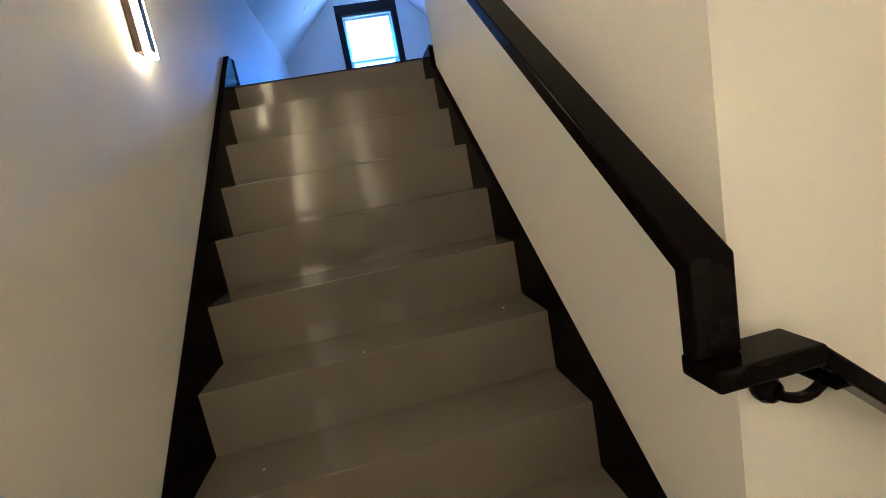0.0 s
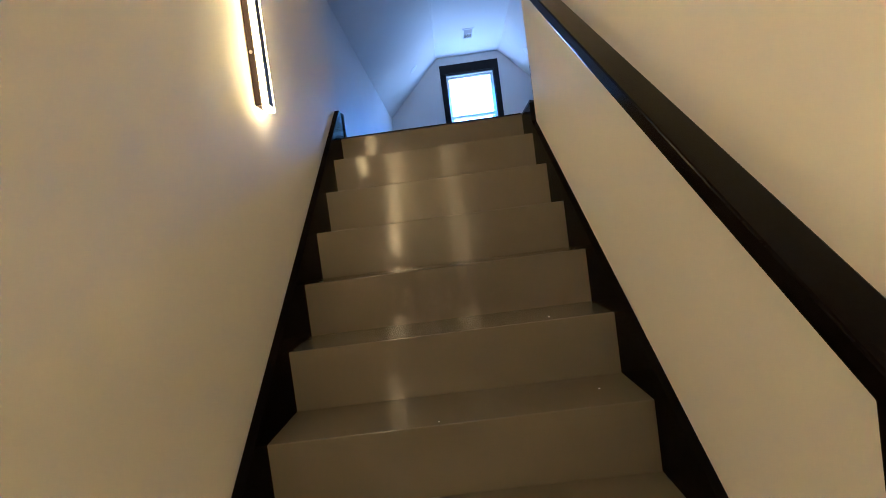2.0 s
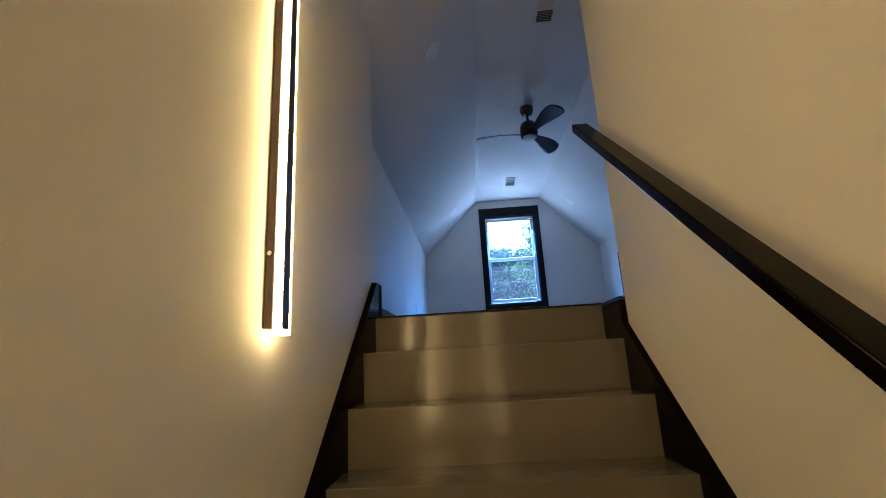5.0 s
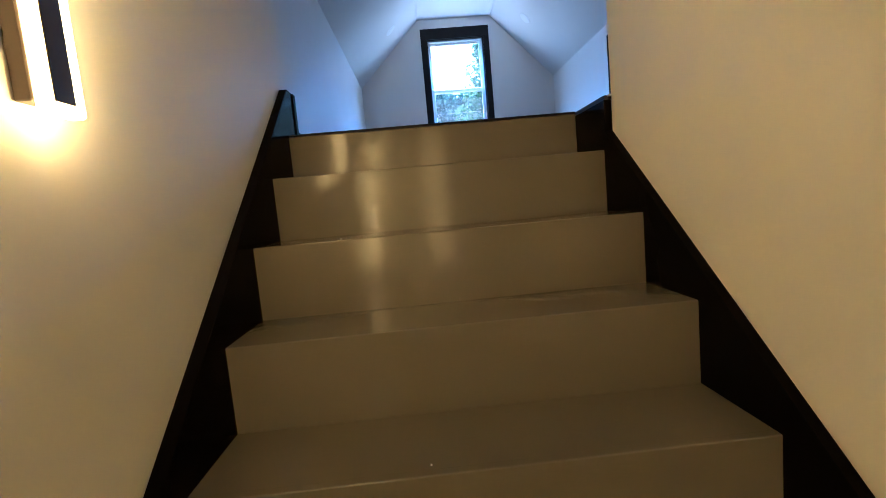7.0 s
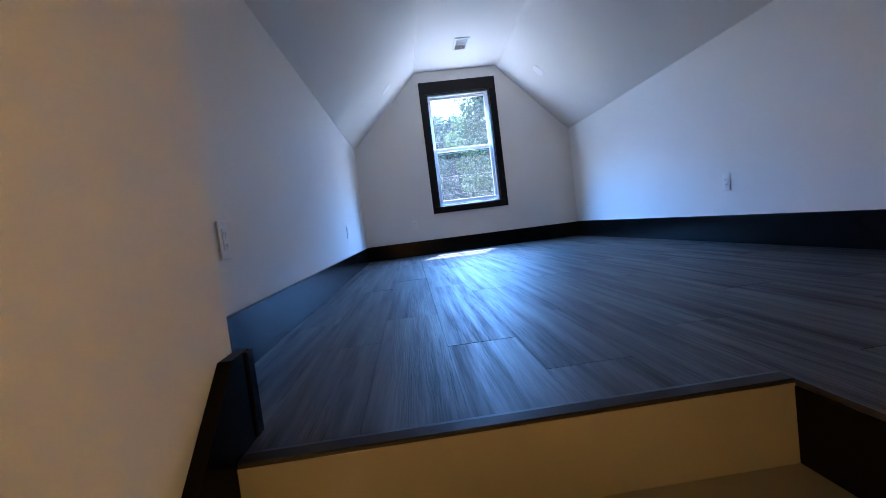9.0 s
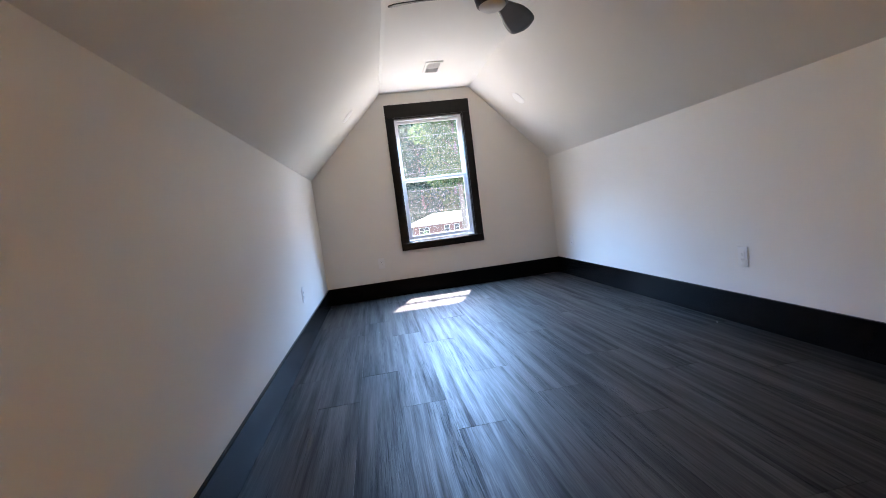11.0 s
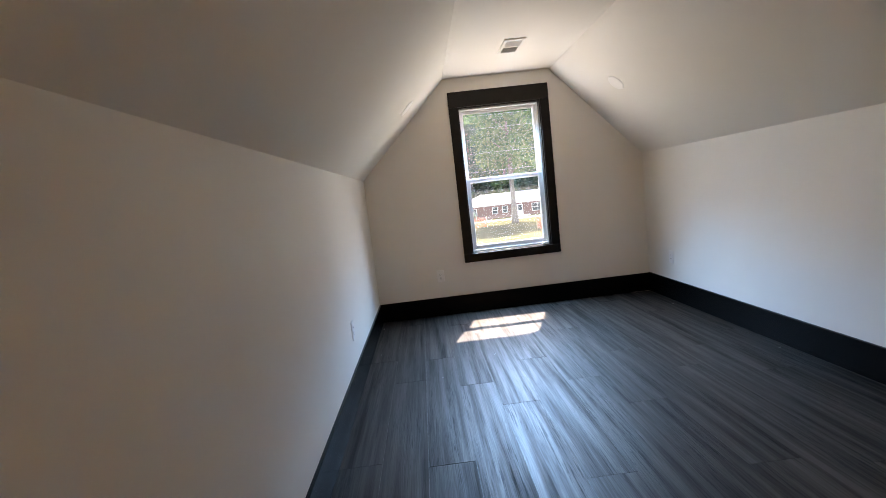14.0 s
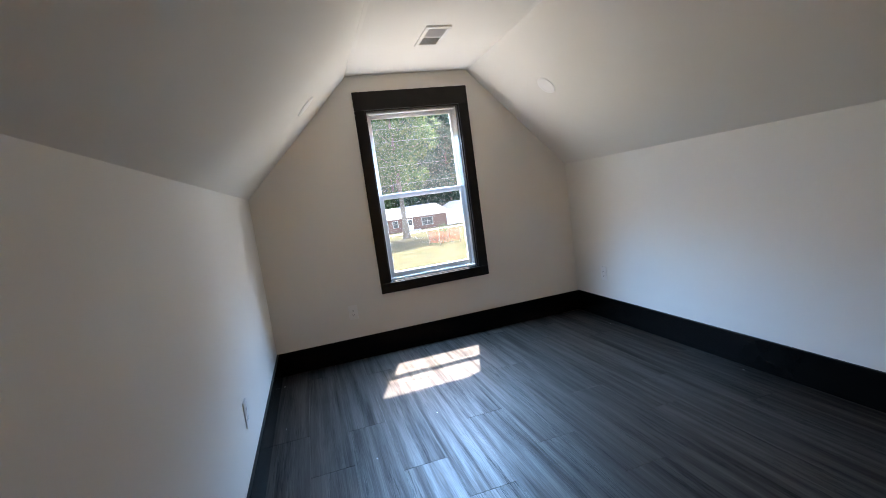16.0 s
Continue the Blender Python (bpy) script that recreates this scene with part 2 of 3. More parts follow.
def lathe(profile, steps=32, bm=None, m=None):
    """A turned body about z from (radius, height) pairs."""
    own = bmesh.new()
    rings = []
    for r, z in profile:
        rings.append([own.verts.new((r * math.cos(2 * math.pi * i / steps), r * math.sin(2 * math.pi * i / steps), z)) for i in range(steps)])
    for a, b in zip(rings, rings[1:]):
        for i in range(steps):
            own.faces.new((a[i], a[(i + 1) % steps], b[(i + 1) % steps], b[i]))
    own.faces.new(rings[0][::-1])
    own.faces.new(rings[-1])
    bmesh.ops.recalc_face_normals(own, faces=own.faces[:])
    if m is not None:
        own.transform(m)
    return join(bm, own)


def tube(points, radius, steps=10, bm=None):
    """A round bar along a line of points."""
    own = bmesh.new()
    pts = [Vector(p) for p in points]
    rings = []
    for i, p in enumerate(pts):
        d = (pts[min(i + 1, len(pts) - 1)] - pts[max(i - 1, 0)]).normalized()
        q = d.to_track_quat("Z", "Y")
        r = radius[i] if isinstance(radius, (list, tuple)) else radius
        rings.append([own.verts.new(p + q @ Vector((r * math.cos(2 * math.pi * k / steps), r * math.sin(2 * math.pi * k / steps), 0))) for k in range(steps)])
    for a, b in zip(rings, rings[1:]):
        for k in range(steps):
            own.faces.new((a[k], a[(k + 1) % steps], b[(k + 1) % steps], b[k]))
    own.faces.new(rings[0][::-1])
    own.faces.new(rings[-1])
    bmesh.ops.recalc_face_normals(own, faces=own.faces[:])
    return join(bm, own)


# ---- plan, metres; the attic floor is z = 0, +y runs up the stairs to the window ----
SL, SR = -0.55, 0.55            # stair walls
TL, TR = -0.522, 0.526          # ends of the treads, faces of the skirt boards
KL, KR, GABLE = -0.742, 2.028, 4.87
KNEE, FLAT, FL, FR = 1.416, 2.291, 0.130, 1.152
KNEE_R = 1.392
EDGE = -0.088                   # top riser
Y1, Z1, GO, RISE = -0.331, -0.167, 0.2328, 0.1942
LEFT_END, RIGHT_END = 0.03, -0.345
CORNER = -2.21                  # where the side wall turns to the lower flight
LANDING = Z1 - RISE * 9
BACK = -3.45
LOW = -3.6


def step_y(k):
    return EDGE if k == 0 else Y1 - GO * (k - 1)


def step_z(k):
    return 0.0 if k == 0 else Z1 - RISE * (k - 1)


# ---- walls ----
solid("wall_stair_left", box(KL - 0.12, SL, BACK, LEFT_END, LOW, 2.6), WALL, "plain off-white painted stair wall", "wall")
solid("wall_stair_right", box(SR, SR + 0.12, CORNER + 0.12, RIGHT_END, LOW, 2.6), WALL, "plain off-white painted stair wall", "wall")
solid("wall_lower_flight", box(SR, KR, CORNER, CORNER + 0.12, LOW, 2.6), WALL, "off-white painted wall round the stair corner", "wall")
solid("wall_stair_back", box(KL - 0.12, KR + 0.12, BACK - 0.12, BACK, LOW, 2.6), WALL, "plain off-white painted wall behind the landing", "wall")
solid("wall_knee_left", box(KL - 0.12, KL, LEFT_END, GABLE, -0.3, KNEE + 0.15), WALL, "low off-white attic knee wall", "wall")
solid("wall_knee_right", box(KR, KR + 0.12, BACK, GABLE, LOW, KNEE + 0.15), WALL, "low off-white attic knee wall", "wall")
solid("wall_attic_back", box(SR + 0.12, KR, -1.84, -1.72, -0.3, 2.6), WALL, "plain off-white wall at the back of the attic", "wall")

WX0, WX1, WZ0, WZ1 = 0.240, 1.045, 0.590, 2.012      # window opening
GY = GABLE + 0.15
bm = box(KL - 0.12, WX0, GABLE, GY, -0.3, 2.6)
box(WX1, KR + 0.12, GABLE, GY, -0.3, 2.6, bm=bm)
box(WX0, WX1, GABLE, GY, -0.3, WZ0, bm=bm)
box(WX0, WX1, GABLE, GY, WZ1, 2.6, bm=bm)
solid("wall_gable", bm, WALL, "off-white gable wall with one window", "wall")
solid("siding", box(KL - 0.4, KR + 0.4, BACK - 0.2, GY - 0.005, -3.9, LOW - 0.01), WALL, "pale house footing below the rooms", "wall")


# ---- ceiling and roof ----
def slab(points, thick, y0, y1):
    up = [(x, z + thick) for x, z in points[::-1]]
    return prism(points + up, "y", y0, y1)


SLOPE = (FLAT - KNEE) / (FL - KL)
SLOPE_R = (FLAT - KNEE_R) / (KR - FR)
ceiling_line = [(KL - 0.1, KNEE - 0.1 * SLOPE), (FL - 0.03, FLAT - 0.03 * SLOPE), (FL - 0.01, FLAT - 0.004), (FL + 0.02, FLAT),
                (FR - 0.02, FLAT), (FR + 0.01, FLAT - 0.004), (FR + 0.03, FLAT - 0.03 * SLOPE_R), (KR + 0.1, KNEE_R - 0.1 * SLOPE_R)]
solid("ceiling", slab(ceiling_line, 0.03, BACK, GABLE), CEIL, "off-white attic ceiling with sloped sides and a flat middle", "ceiling")
MID = (FL + FR) / 2
apex = FLAT + (MID - FL) * SLOPE + 0.25
ROOF = mat("roof_shingle", (0.09, 0.085, 0.08), 0.9)
bump(ROOF, noise_tex(ROOF, coords(ROOF), 30.0), 0.6, 0.01)
solid("roof", slab([(KL - 0.6, apex - (MID - KL + 0.6) * SLOPE), (MID, apex), (KR + 0.6, apex - (KR + 0.6 - MID) * SLOPE)], 0.08, BACK - 0.4, GY + 0.34),
      ROOF, "dark shingled gable roof with a short overhang", "roof")

# ---- floors ----
bm = box(KL, TR, EDGE + 0.02, GABLE, -0.2, -0.012)
box(TR + 0.004, KR, EDGE + 0.02, GABLE, -0.2, -0.012, bm=bm)
box(SR, KR, RIGHT_END, EDGE + 0.02, -0.2, -0.012, bm=bm)
box(TR + 0.003, SR, RIGHT_END, EDGE + 0.02, -0.0135, -0.0125, bm=bm)
box(SR + 0.12, KR, -1.72, RIGHT_END, -0.2, -0.012, bm=bm)
attic_floor = solid("floor", bm, SLOT, "dark grey-brown wood plank attic floor", "floor")
landing = solid("landing", box(SL, SR, BACK, -2.185, LANDING - 0.15, LANDING), STAIR, "grey-beige painted stair landing", "landing")
solid("ground_floor", box(SR, KR, BACK, CORNER, LOW - 0.005, LOW), STAIR, "plain floor below the lower flight", "floor")

# ---- upper flight: one tread and one riser a step ----
stairs = thing("staircase", (0, 0, 0), "glossy grey-beige painted attic staircase", "staircase", kind="structure")
for k in range(0, 10):
    y, z = step_y(k), step_z(k)
    under = step_z(k + 1)
    part("riser", box(TL - 0.004, TR + 0.004, y, y + 0.02, under - 0.01, z if k else -0.0065, 0.0028, segments=2), STAIR, stairs)
    if k:
        part("tread", box(TL - 0.004, TR + 0.004, y + 0.017, step_y(k - 1) + 0.004, z - 0.022, z - 0.0003), STAIR, stairs)
lower = thing("lower_staircase", (0, 0, 0), "grey-beige painted lower stair flight", "staircase", kind="structure")
for k in range(1, 6):
    x = SR + 0.02 + GO * (k - 1)
    part("riser", box(x - 0.02, x, BACK, CORNER, LANDING - RISE * k, LANDING - RISE * (k - 1) - 0.022), STAIR, lower)
    part("tread", box(x - 0.004, x + GO, BACK, CORNER, LANDING - RISE * k - 0.022, LANDING - RISE * k), STAIR, lower)


# ---- skirt boards, baseboards, nosing ----
def pitch(y, up):
    return 0.1075 + up + 0.8345 * y


low_y = step_y(9) - 0.05
left_skirt = [(low_y, pitch(low_y, -0.5)), (0.04, pitch(0.04, -0.5)), (0.050, -0.02), (0.050, 0.175), (-0.04, 0.175), (low_y, pitch(low_y, 0.080))]
right_skirt = [(CORNER, pitch(CORNER, -0.5)), (RIGHT_END, -0.6), (RIGHT_END + 0.3, -0.3), (EDGE + 0.03, -0.014), (RIGHT_END, -0.014), (RIGHT_END, -0.108), (CORNER, pitch(CORNER, 0.126))]
solid("skirt_board_left", prism(left_skirt, "x", SL, TL, 0.002), SKIRT, "satin black stair skirt board with a raised end", "skirt board")
solid("skirt_board_right", prism(right_skirt, "x", TR, SR, 0.002), SKIRT, "satin black stair skirt board", "skirt board")
solid("skirt_board_end", box(TL - 0.002, TL + 0.005, 0.020, 0.051, 0.001, 0.173, 0.0015, segments=2), SKIRT, "narrow satin black end strip of the skirt board", "skirt board")
BB, BT = 0.184, 0.018


def baseboard(name, x0, x1, y0, y1, high=BB):
    solid(name, box(x0, x1, y0, y1, 0.0, high, 0.003, segments=2), BLACK, "tall satin black baseboard", "baseboard")


baseboard("baseboard_left", KL, KL + BT, LEFT_END + 0.002, GABLE - BT)
baseboard("baseboard_gable", KL, KR, GABLE - BT, GABLE)
baseboard("baseboard_right", KR - BT, KR, -1.70, GABLE - BT, BB + 0.006)
baseboard("baseboard_return", SR + 0.002, SR + 0.12 + BT, RIGHT_END, RIGHT_END + BT)
baseboard("baseboard_partition", SR + 0.12, SR + 0.12 + BT, -1.70, RIGHT_END)
bm = prism([(EDGE - 0.003, -0.006), (EDGE - 0.003, -0.001), (EDGE, 0.002), (EDGE + 0.03, 0.004), (EDGE + 0.045, 0.001), (EDGE + 0.045, -0.011), (EDGE + 0.021, -0.011), (EDGE + 0.021, -0.006)], "x", TL + 0.002, TR)
NOSE = mat("nosing_brown", (0.012, 0.010, 0.009), 0.40, spec=0.15)
vary(NOSE, coords(NOSE, (1.5, 20, 20)), 4.0, (0.010, 0.0085, 0.0075), (0.018, 0.015, 0.012))
solid("nosing", bm, NOSE, "dark brown floor nosing at the stair head", "trim")

# ---- window ----
window = thing("window_1", ((WX0 + WX1) / 2, GABLE, WZ0), "white vinyl double-hung window with dark wood casing", "window", kind="structure")
window_inv = Matrix.Translation(-window.location)


def wpart(name, bm, material, label="", parent=None):
    bm.transform(window_inv)
    return part(name, bm, material, parent or window, label)


CX0, CX1, CZ0, CZ1, CT = 0.156, 1.129, 0.506, 2.158, 0.02
wpart("casing", box(CX0, CX1, GABLE - CT - 0.002, GABLE, WZ1, CZ1, 0.003), CASING, "dark stained head casing")
wpart("casing", box(CX0, CX1, GABLE - CT - 0.002, GABLE, CZ0, WZ0, 0.003), CASING, "dark stained bottom casing")
wpart("casing", box(CX0, WX0, GABLE - CT, GABLE, WZ0, WZ1, 0.002), CASING, "dark stained side casing")
wpart("casing", box(WX1, CX1, GABLE - CT, GABLE, WZ0, WZ1, 0.002), CASING, "dark stained side casing")
JD = 0.045                                           # depth of the dark jamb before the vinyl frame
for a, b, c, d in ((WX0, WX0 + 0.012, WZ0, WZ1), (WX1 - 0.012, WX1, WZ0, WZ1), (WX0, WX1, WZ1 - 0.012, WZ1), (WX0, WX1, WZ0, WZ0 + 0.006)):
    wpart("jamb", box(a, b, GABLE - 0.004, GABLE + JD, c, d, 0.001), CASING)
FX0, FX1, FZ0, FZ1 = WX0 + 0.002, WX1 - 0.002, WZ0 + 0.002, WZ1 - 0.002
FY0, FY1 = GABLE + JD, GABLE + 0.135


def frame_bars(x0, x1, z0, z1, w, y0, y1, name, parent=None, top=None, bottom=None, label=""):
    top, bottom = top or w, bottom or w
    wpart(name, box(x0, x0 + w, y0, y1, z0, z1, 0.003), VINYL, label, parent)
    wpart(name, box(x1 - w, x1, y0, y1, z0, z1, 0.003), VINYL, label, parent)
    wpart(name, box(x0 + w, x1 - w, y0 + 0.001, y1, z1 - top, z1, 0.003), VINYL, label, parent)
    wpart(name, box(x0 + w, x1 - w, y0 + 0.001, y1, z0, z0 + bottom, 0.003), VINYL, label, parent)


frame_bars(FX0, FX1, FZ0, FZ1, 0.022, FY0, FY1, "window_frame")
for off in (0.004, 0.030):
    wpart("track", box(FX1 - 0.030, FX1 - 0.022, FY0 + 0.006 + off, FY0 + 0.012 + off, FZ0 + 0.02, FZ1 - 0.02, 0.001), VINYL)
    wpart("track", box(FX0 + 0.022, FX0 + 0.030, FY0 + 0.006 + off, FY0 + 0.012 + off, FZ0 + 0.02, FZ1 - 0.02, 0.001), VINYL)
MR = 1.313
frame_bars(FX0 + 0.024, FX1 - 0.024, MR - 0.032, FZ1 - 0.024, 0.030, FY0 + 0.045, FY0 + 0.075, "upper_sash", bottom=0.034)
frame_bars(FX0 + 0.024, FX1 - 0.024, FZ0 + 0.024, MR + 0.012, 0.034, FY0 + 0.010, FY0 + 0.040, "lower_sash", top=0.036, bottom=0.045)
for y, z0, z1 in ((FY0 + 0.060, MR, FZ1 - 0.05), (FY0 + 0.025, FZ0 + 0.065, MR - 0.02)):
    pane = wpart("pane", box(FX0 + 0.05, FX1 - 0.05, y, y + 0.004, z0, z1), GLASS, "clear glass pane")
    pane.visible_shadow = False
wpart("tilt_latch", box(FX1 - 0.085, FX1 - 0.02, FY0 - 0.035, FY0 - 0.005, WZ0 + 0.006, WZ0 + 0.028, 0.004), PLASTIC, "white plastic clip on the sill")


# ---- lamps ----
def wall_lamp(label, light):
    """A tall bar lamp: dark channel on the wall, glowing bar, dark strip down its face. Built on x = 0, facing +x."""
    ob = thing("wall_lamp", (0, 0, 0), label, "wall lamp", "tall bar lamps in the stairwell")
    part("channel", box(0, 0.023, -0.029, 0.029, 0.0, 1.20, 0.002), BRONZE, ob, "dark bronze channel")
    part("diffuser", box(0.023, 0.045, -0.0285, 0.0285, -0.015, 1.215, 0.003), light, ob, "glowing warm white bar")
    part("strip", box(0.0445, 0.0475, -0.025, 0.008, -0.002, 1.202, 0.001), BRONZE, ob, "dark bronze face strip")
    screw = lathe([(0.0, 0), (0.006, 0.0), (0.006, 0.002), (0.004, 0.003), (0.0, 0.003)][1:4], 14)
    screw.transform(Matrix.Translation((0.011, -0.029, 0.178)) @ Matrix.Rotation(radians(90), 4, "X"))
    part("screw", screw, STEEL, ob, "bright screw head")
    return ob


lamp = wall_lamp("lit tall bar lamp with dark bronze channel on the stair wall", GLOW)
lamp.matrix_basis = pose(SL, -1.150, -0.12)
lamp = wall_lamp("lit tall bar lamp with dark bronze channel by the landing", GLOW_LOW)
lamp.matrix_basis = pose(SL, -3.15, -0.75)
lamp = wall_lamp("lit tall bar lamp with dark bronze channel behind the landing", GLOW_BACK)
lamp.matrix_basis = pose(0.12, BACK, -0.80, 0, 0, 90)
# unseen bar added over the lower flight to brighten the left stair wall
lamp = wall_lamp("added unseen fill light, a dim tall bar with dark bronze channel over the lower flight", GLOW_FILL)
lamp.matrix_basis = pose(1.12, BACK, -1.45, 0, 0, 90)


# ---- handrail ----
RX0, RX1 = 0.430, 0.497
rail = thing("handrail", (0.46, -1.3, 0), "black stained wooden handrail following the stairs", "handrail")
rail_inv = Matrix.Translation(-rail.location)


def rail_top(y):
    return -0.824 + 0.826 * (y + 2.285)


def rpart(name, bm, label=""):
    bm.transform(rail_inv)
    return part(name, bm, RAIL, rail, label)


RT = 0.042
rpart("rail", prism([(-2.285, rail_top(-2.285)), (-0.36, rail_top(-0.36)), (-0.352, rail_top(-0.352) - RT), (-2.255, rail_top(-2.255) - RT), (-2.255, -0.962), (-2.285, -0.962)], "x", RX0, RX1, 0.0035))
rpart("turn_block", box(RX0 + 0.001, 0.592, -2.320, -2.248, -0.994, -0.963, 0.005, segments=2), "flat block at the corner")
rpart("lower_rail", prism([(0.588, -0.964), (1.60, -0.964 - 0.845 * 1.012), (1.60, -1.000 - 0.845 * 1.012), (0.588, -0.999)], "y", -2.320, -2.248, 0.004))


def bracket(rose, reach, tip, pad=0.03, out=0.075, sag=0.012):
    """A round wall rose with a curved arm to the underside of the rail."""
    ob_bm = lathe([(0.019, 0), (0.022, 0.008), (0.022, 0.018), (0.017, 0.028), (0.009, 0.033)], 24, m=Matrix.Translation(rose) @ Vector(reach).to_track_quat("Z", "Y").to_matrix().to_4x4())
    a, b = Vector(rose), Vector(tip)
    mid = a + Vector(reach) * out + Vector((0, 0, -sag))
    pts = [a.lerp(mid, u).lerp(mid.lerp(b, u), u) for u in [i / 8 for i in range(9)]]
    tube(pts, 0.008, 10, ob_bm)
    box(b.x - 0.018, b.x + 0.018, b.y - pad, b.y + pad, b.z - 0.002, b.z + 0.002, bm=ob_bm)
    rpart("bracket", ob_bm, "black rail bracket")


bracket((SR, -1.29, -0.092), (-1, 0, 0), (0.490, -1.29, rail_top(-1.29) - RT - 0.004), 0.005, 0.05, -0.01)
bracket((0.588, CORNER, -1.072), (0, -1, 0), (0.625, -2.284, -1.034))

# ---- ceiling fan ----
FAN = Vector((0.648, 2.06, FLAT))
fan = thing("ceiling_fan", FAN, "black three-blade ceiling fan at rest", "ceiling fan")
part("canopy", lathe([(0.030, -0.085), (0.055, -0.075), (0.068, -0.045), (0.070, 0.0)], 36), FANM, fan, smooth=True)
part("downrod", lathe([(0.013, -0.16), (0.013, -0.07)], 16), FANM, fan, smooth=True)
part("motor", lathe([(0.045, -0.345), (0.082, -0.335), (0.090, -0.30), (0.088, -0.235), (0.076, -0.19), (0.045, -0.165), (0.018, -0.15)], 40), FANM, fan, smooth=True)
part("lens", lathe([(0.020, -0.362), (0.055, -0.357), (0.070, -0.345), (0.070, -0.335)], 36), LENSM, fan, "pale light lens", smooth=True)


def blade():
    """A carved blade: narrow root, broad rounded outer half, twisted along its length."""
    own = bmesh.new()
    rows = []
    n, w = 18, 6
    for i in range(n + 1):
        u = i / n
        r = 0.06 + 0.485 * u
        half = 0.028 + 0.057 * math.sin(min(1.0, u * 1.25) * math.pi / 2) ** 2
        if u > 0.84:
            half *= max(0.30, math.sqrt(max(0.0, 1 - ((u - 0.84) / 0.168) ** 2.6)))
        twist = -radians(30 - 12 * u)
        bow = 0.018 * math.sin(u * math.pi)
        row = []
        for s in (1, -1):
            for j in range(w + 1):
                a = (j / w * 2 - 1) * s
                th = 0.006 * (1 - a * a) * (1 - 0.5 * u) + 0.0015
                x = a * half + 0.02 * u
                row.append(own.verts.new((r, x * math.cos(twist), -0.300 + bow + x * math.sin(twist) + s * th)))
        rows.append(row)
    m = 2 * (w + 1)
    for a, b in zip(rows, rows[1:]):
        for j in range(m):
            own.faces.new((a[j], a[(j + 1) % m], b[(j + 1) % m], b[j]))
    own.faces.new(rows[0])
    own.faces.new(rows[-1][::-1])
    bmesh.ops.recalc_face_normals(own, faces=own.faces[:])
    return own


for angle in (176, 292, 50):
    bm = blade()
    bm.transform(Matrix.Rotation(radians(angle), 4, "Z"))
    part("blade", bm, FANM, fan, smooth=True)


# ---- vents, recessed lights, outlets ----
def vent(label):
    ob = thing("ceiling_vent", (0, 0, 0), label, "ceiling vent", "white vents in the flat ceiling")
    w, d = 0.085, 0.165
    part("backing", box(-w + 0.02, w - 0.02, -d + 0.02, d - 0.02, -0.002, 0.0), VENTD, ob)
    for a in (box(-w, w, -d, -d + 0.028, -0.010, 0, 0.002), box(-w, w, d - 0.028, d, -0.010, 0, 0.002),
              box(-w, -w + 0.026, -d + 0.028, d - 0.028, -0.010, 0, 0.002), box(w - 0.026, w, -d + 0.028, d - 0.028, -0.010, 0, 0.002),
              box(-w + 0.026, w - 0.026, -0.012, 0.012, -0.010, 0, 0.002)):
        part("frame_bar", a, VENTM, ob)
    for i in range(16):
        y = -d + 0.036 + i * (2 * d - 0.072) / 15
        if abs(y) > 0.014:
            s = box(-w + 0.026, w - 0.026, -0.006, 0.006, -0.0008, 0.0008)
            s.transform(Matrix.Translation((0, y, -0.006)) @ Matrix.Rotation(radians(38 if y > 0 else -38), 4, "X"))
            part("slat", s, VENTM, ob)
    return ob


v = vent("white slatted vent in the flat ceiling near the window")
v.matrix_basis = pose(0.632, 4.07, FLAT)
tagged(copy_thing(v, pose(0.640, 0.68, FLAT)), "white slatted vent in the flat ceiling near the stairs")


def recessed():
    ob = thing("recessed_light", (0, 0, 0), "unlit white recessed light in the sloped ceiling", "recessed light", "unlit recessed lights")
    part("trim_ring", lathe([(0.052, -0.004), (0.058, -0.006), (0.072, -0.006), (0.076, 0.0)], 32), CANM, ob)
    part("lens", lathe([(0.054, -0.0052), (0.055, -0.003)], 32), CANM, ob, "pale flat lens")
    return ob


can = recessed()
tilt = math.degrees(math.atan(SLOPE))


def on_slope(x):
    return KNEE + (x - KL) * SLOPE if x < MID else KNEE_R + (KR - x) * SLOPE_R


can.matrix_basis = pose(-0.235, 4.18, on_slope(-0.235), 0, -tilt, 0)
copy_thing(can, pose(-0.222, 0.60, on_slope(-0.222), 0, -tilt, 0))
copy_thing(can, pose(1.487, 4.16, on_slope(1.487), 0, tilt, 0))


def outlet():
    """A wall plate facing +x with one rectangular two-socket insert."""
    ob = thing("outlet", (0, 0, 0), "white wall outlet plate with a rectangular insert", "outlet", "white outlets low on the attic walls")
    part("plate", box(0, 0.006, -0.037, 0.037, -0.060, 0.060, 0.003, segments=2), PLASTIC, ob)
    s = part("insert", box(0.0055, 0.0080, -0.0168, 0.0168, -0.0335, 0.0335, 0.0012, segments=2), PLASTIC, ob, "raised white socket insert")
    for z in (-0.018, 0.018):
        bm_ = box(0.0079, 0.0084, -0.0078, -0.0056, z - 0.004, z + 0.006)
        box(0.0079, 0.0084, 0.0056, 0.0078, z - 0.004, z + 0.005, bm=bm_)
        box(0.0079, 0.0084, -0.0020, 0.0020, z - 0.011, z - 0.0075, bm=bm_)
        part("slots", bm_, SLOT, s, "dark slots")
    for z in (-0.048, 0.048):
        part("screw", box(0.0058, 0.0066, -0.0025, 0.0025, z - 0.0025, z + 0.0025, 0.0006), PLASTIC, ob)
    return ob


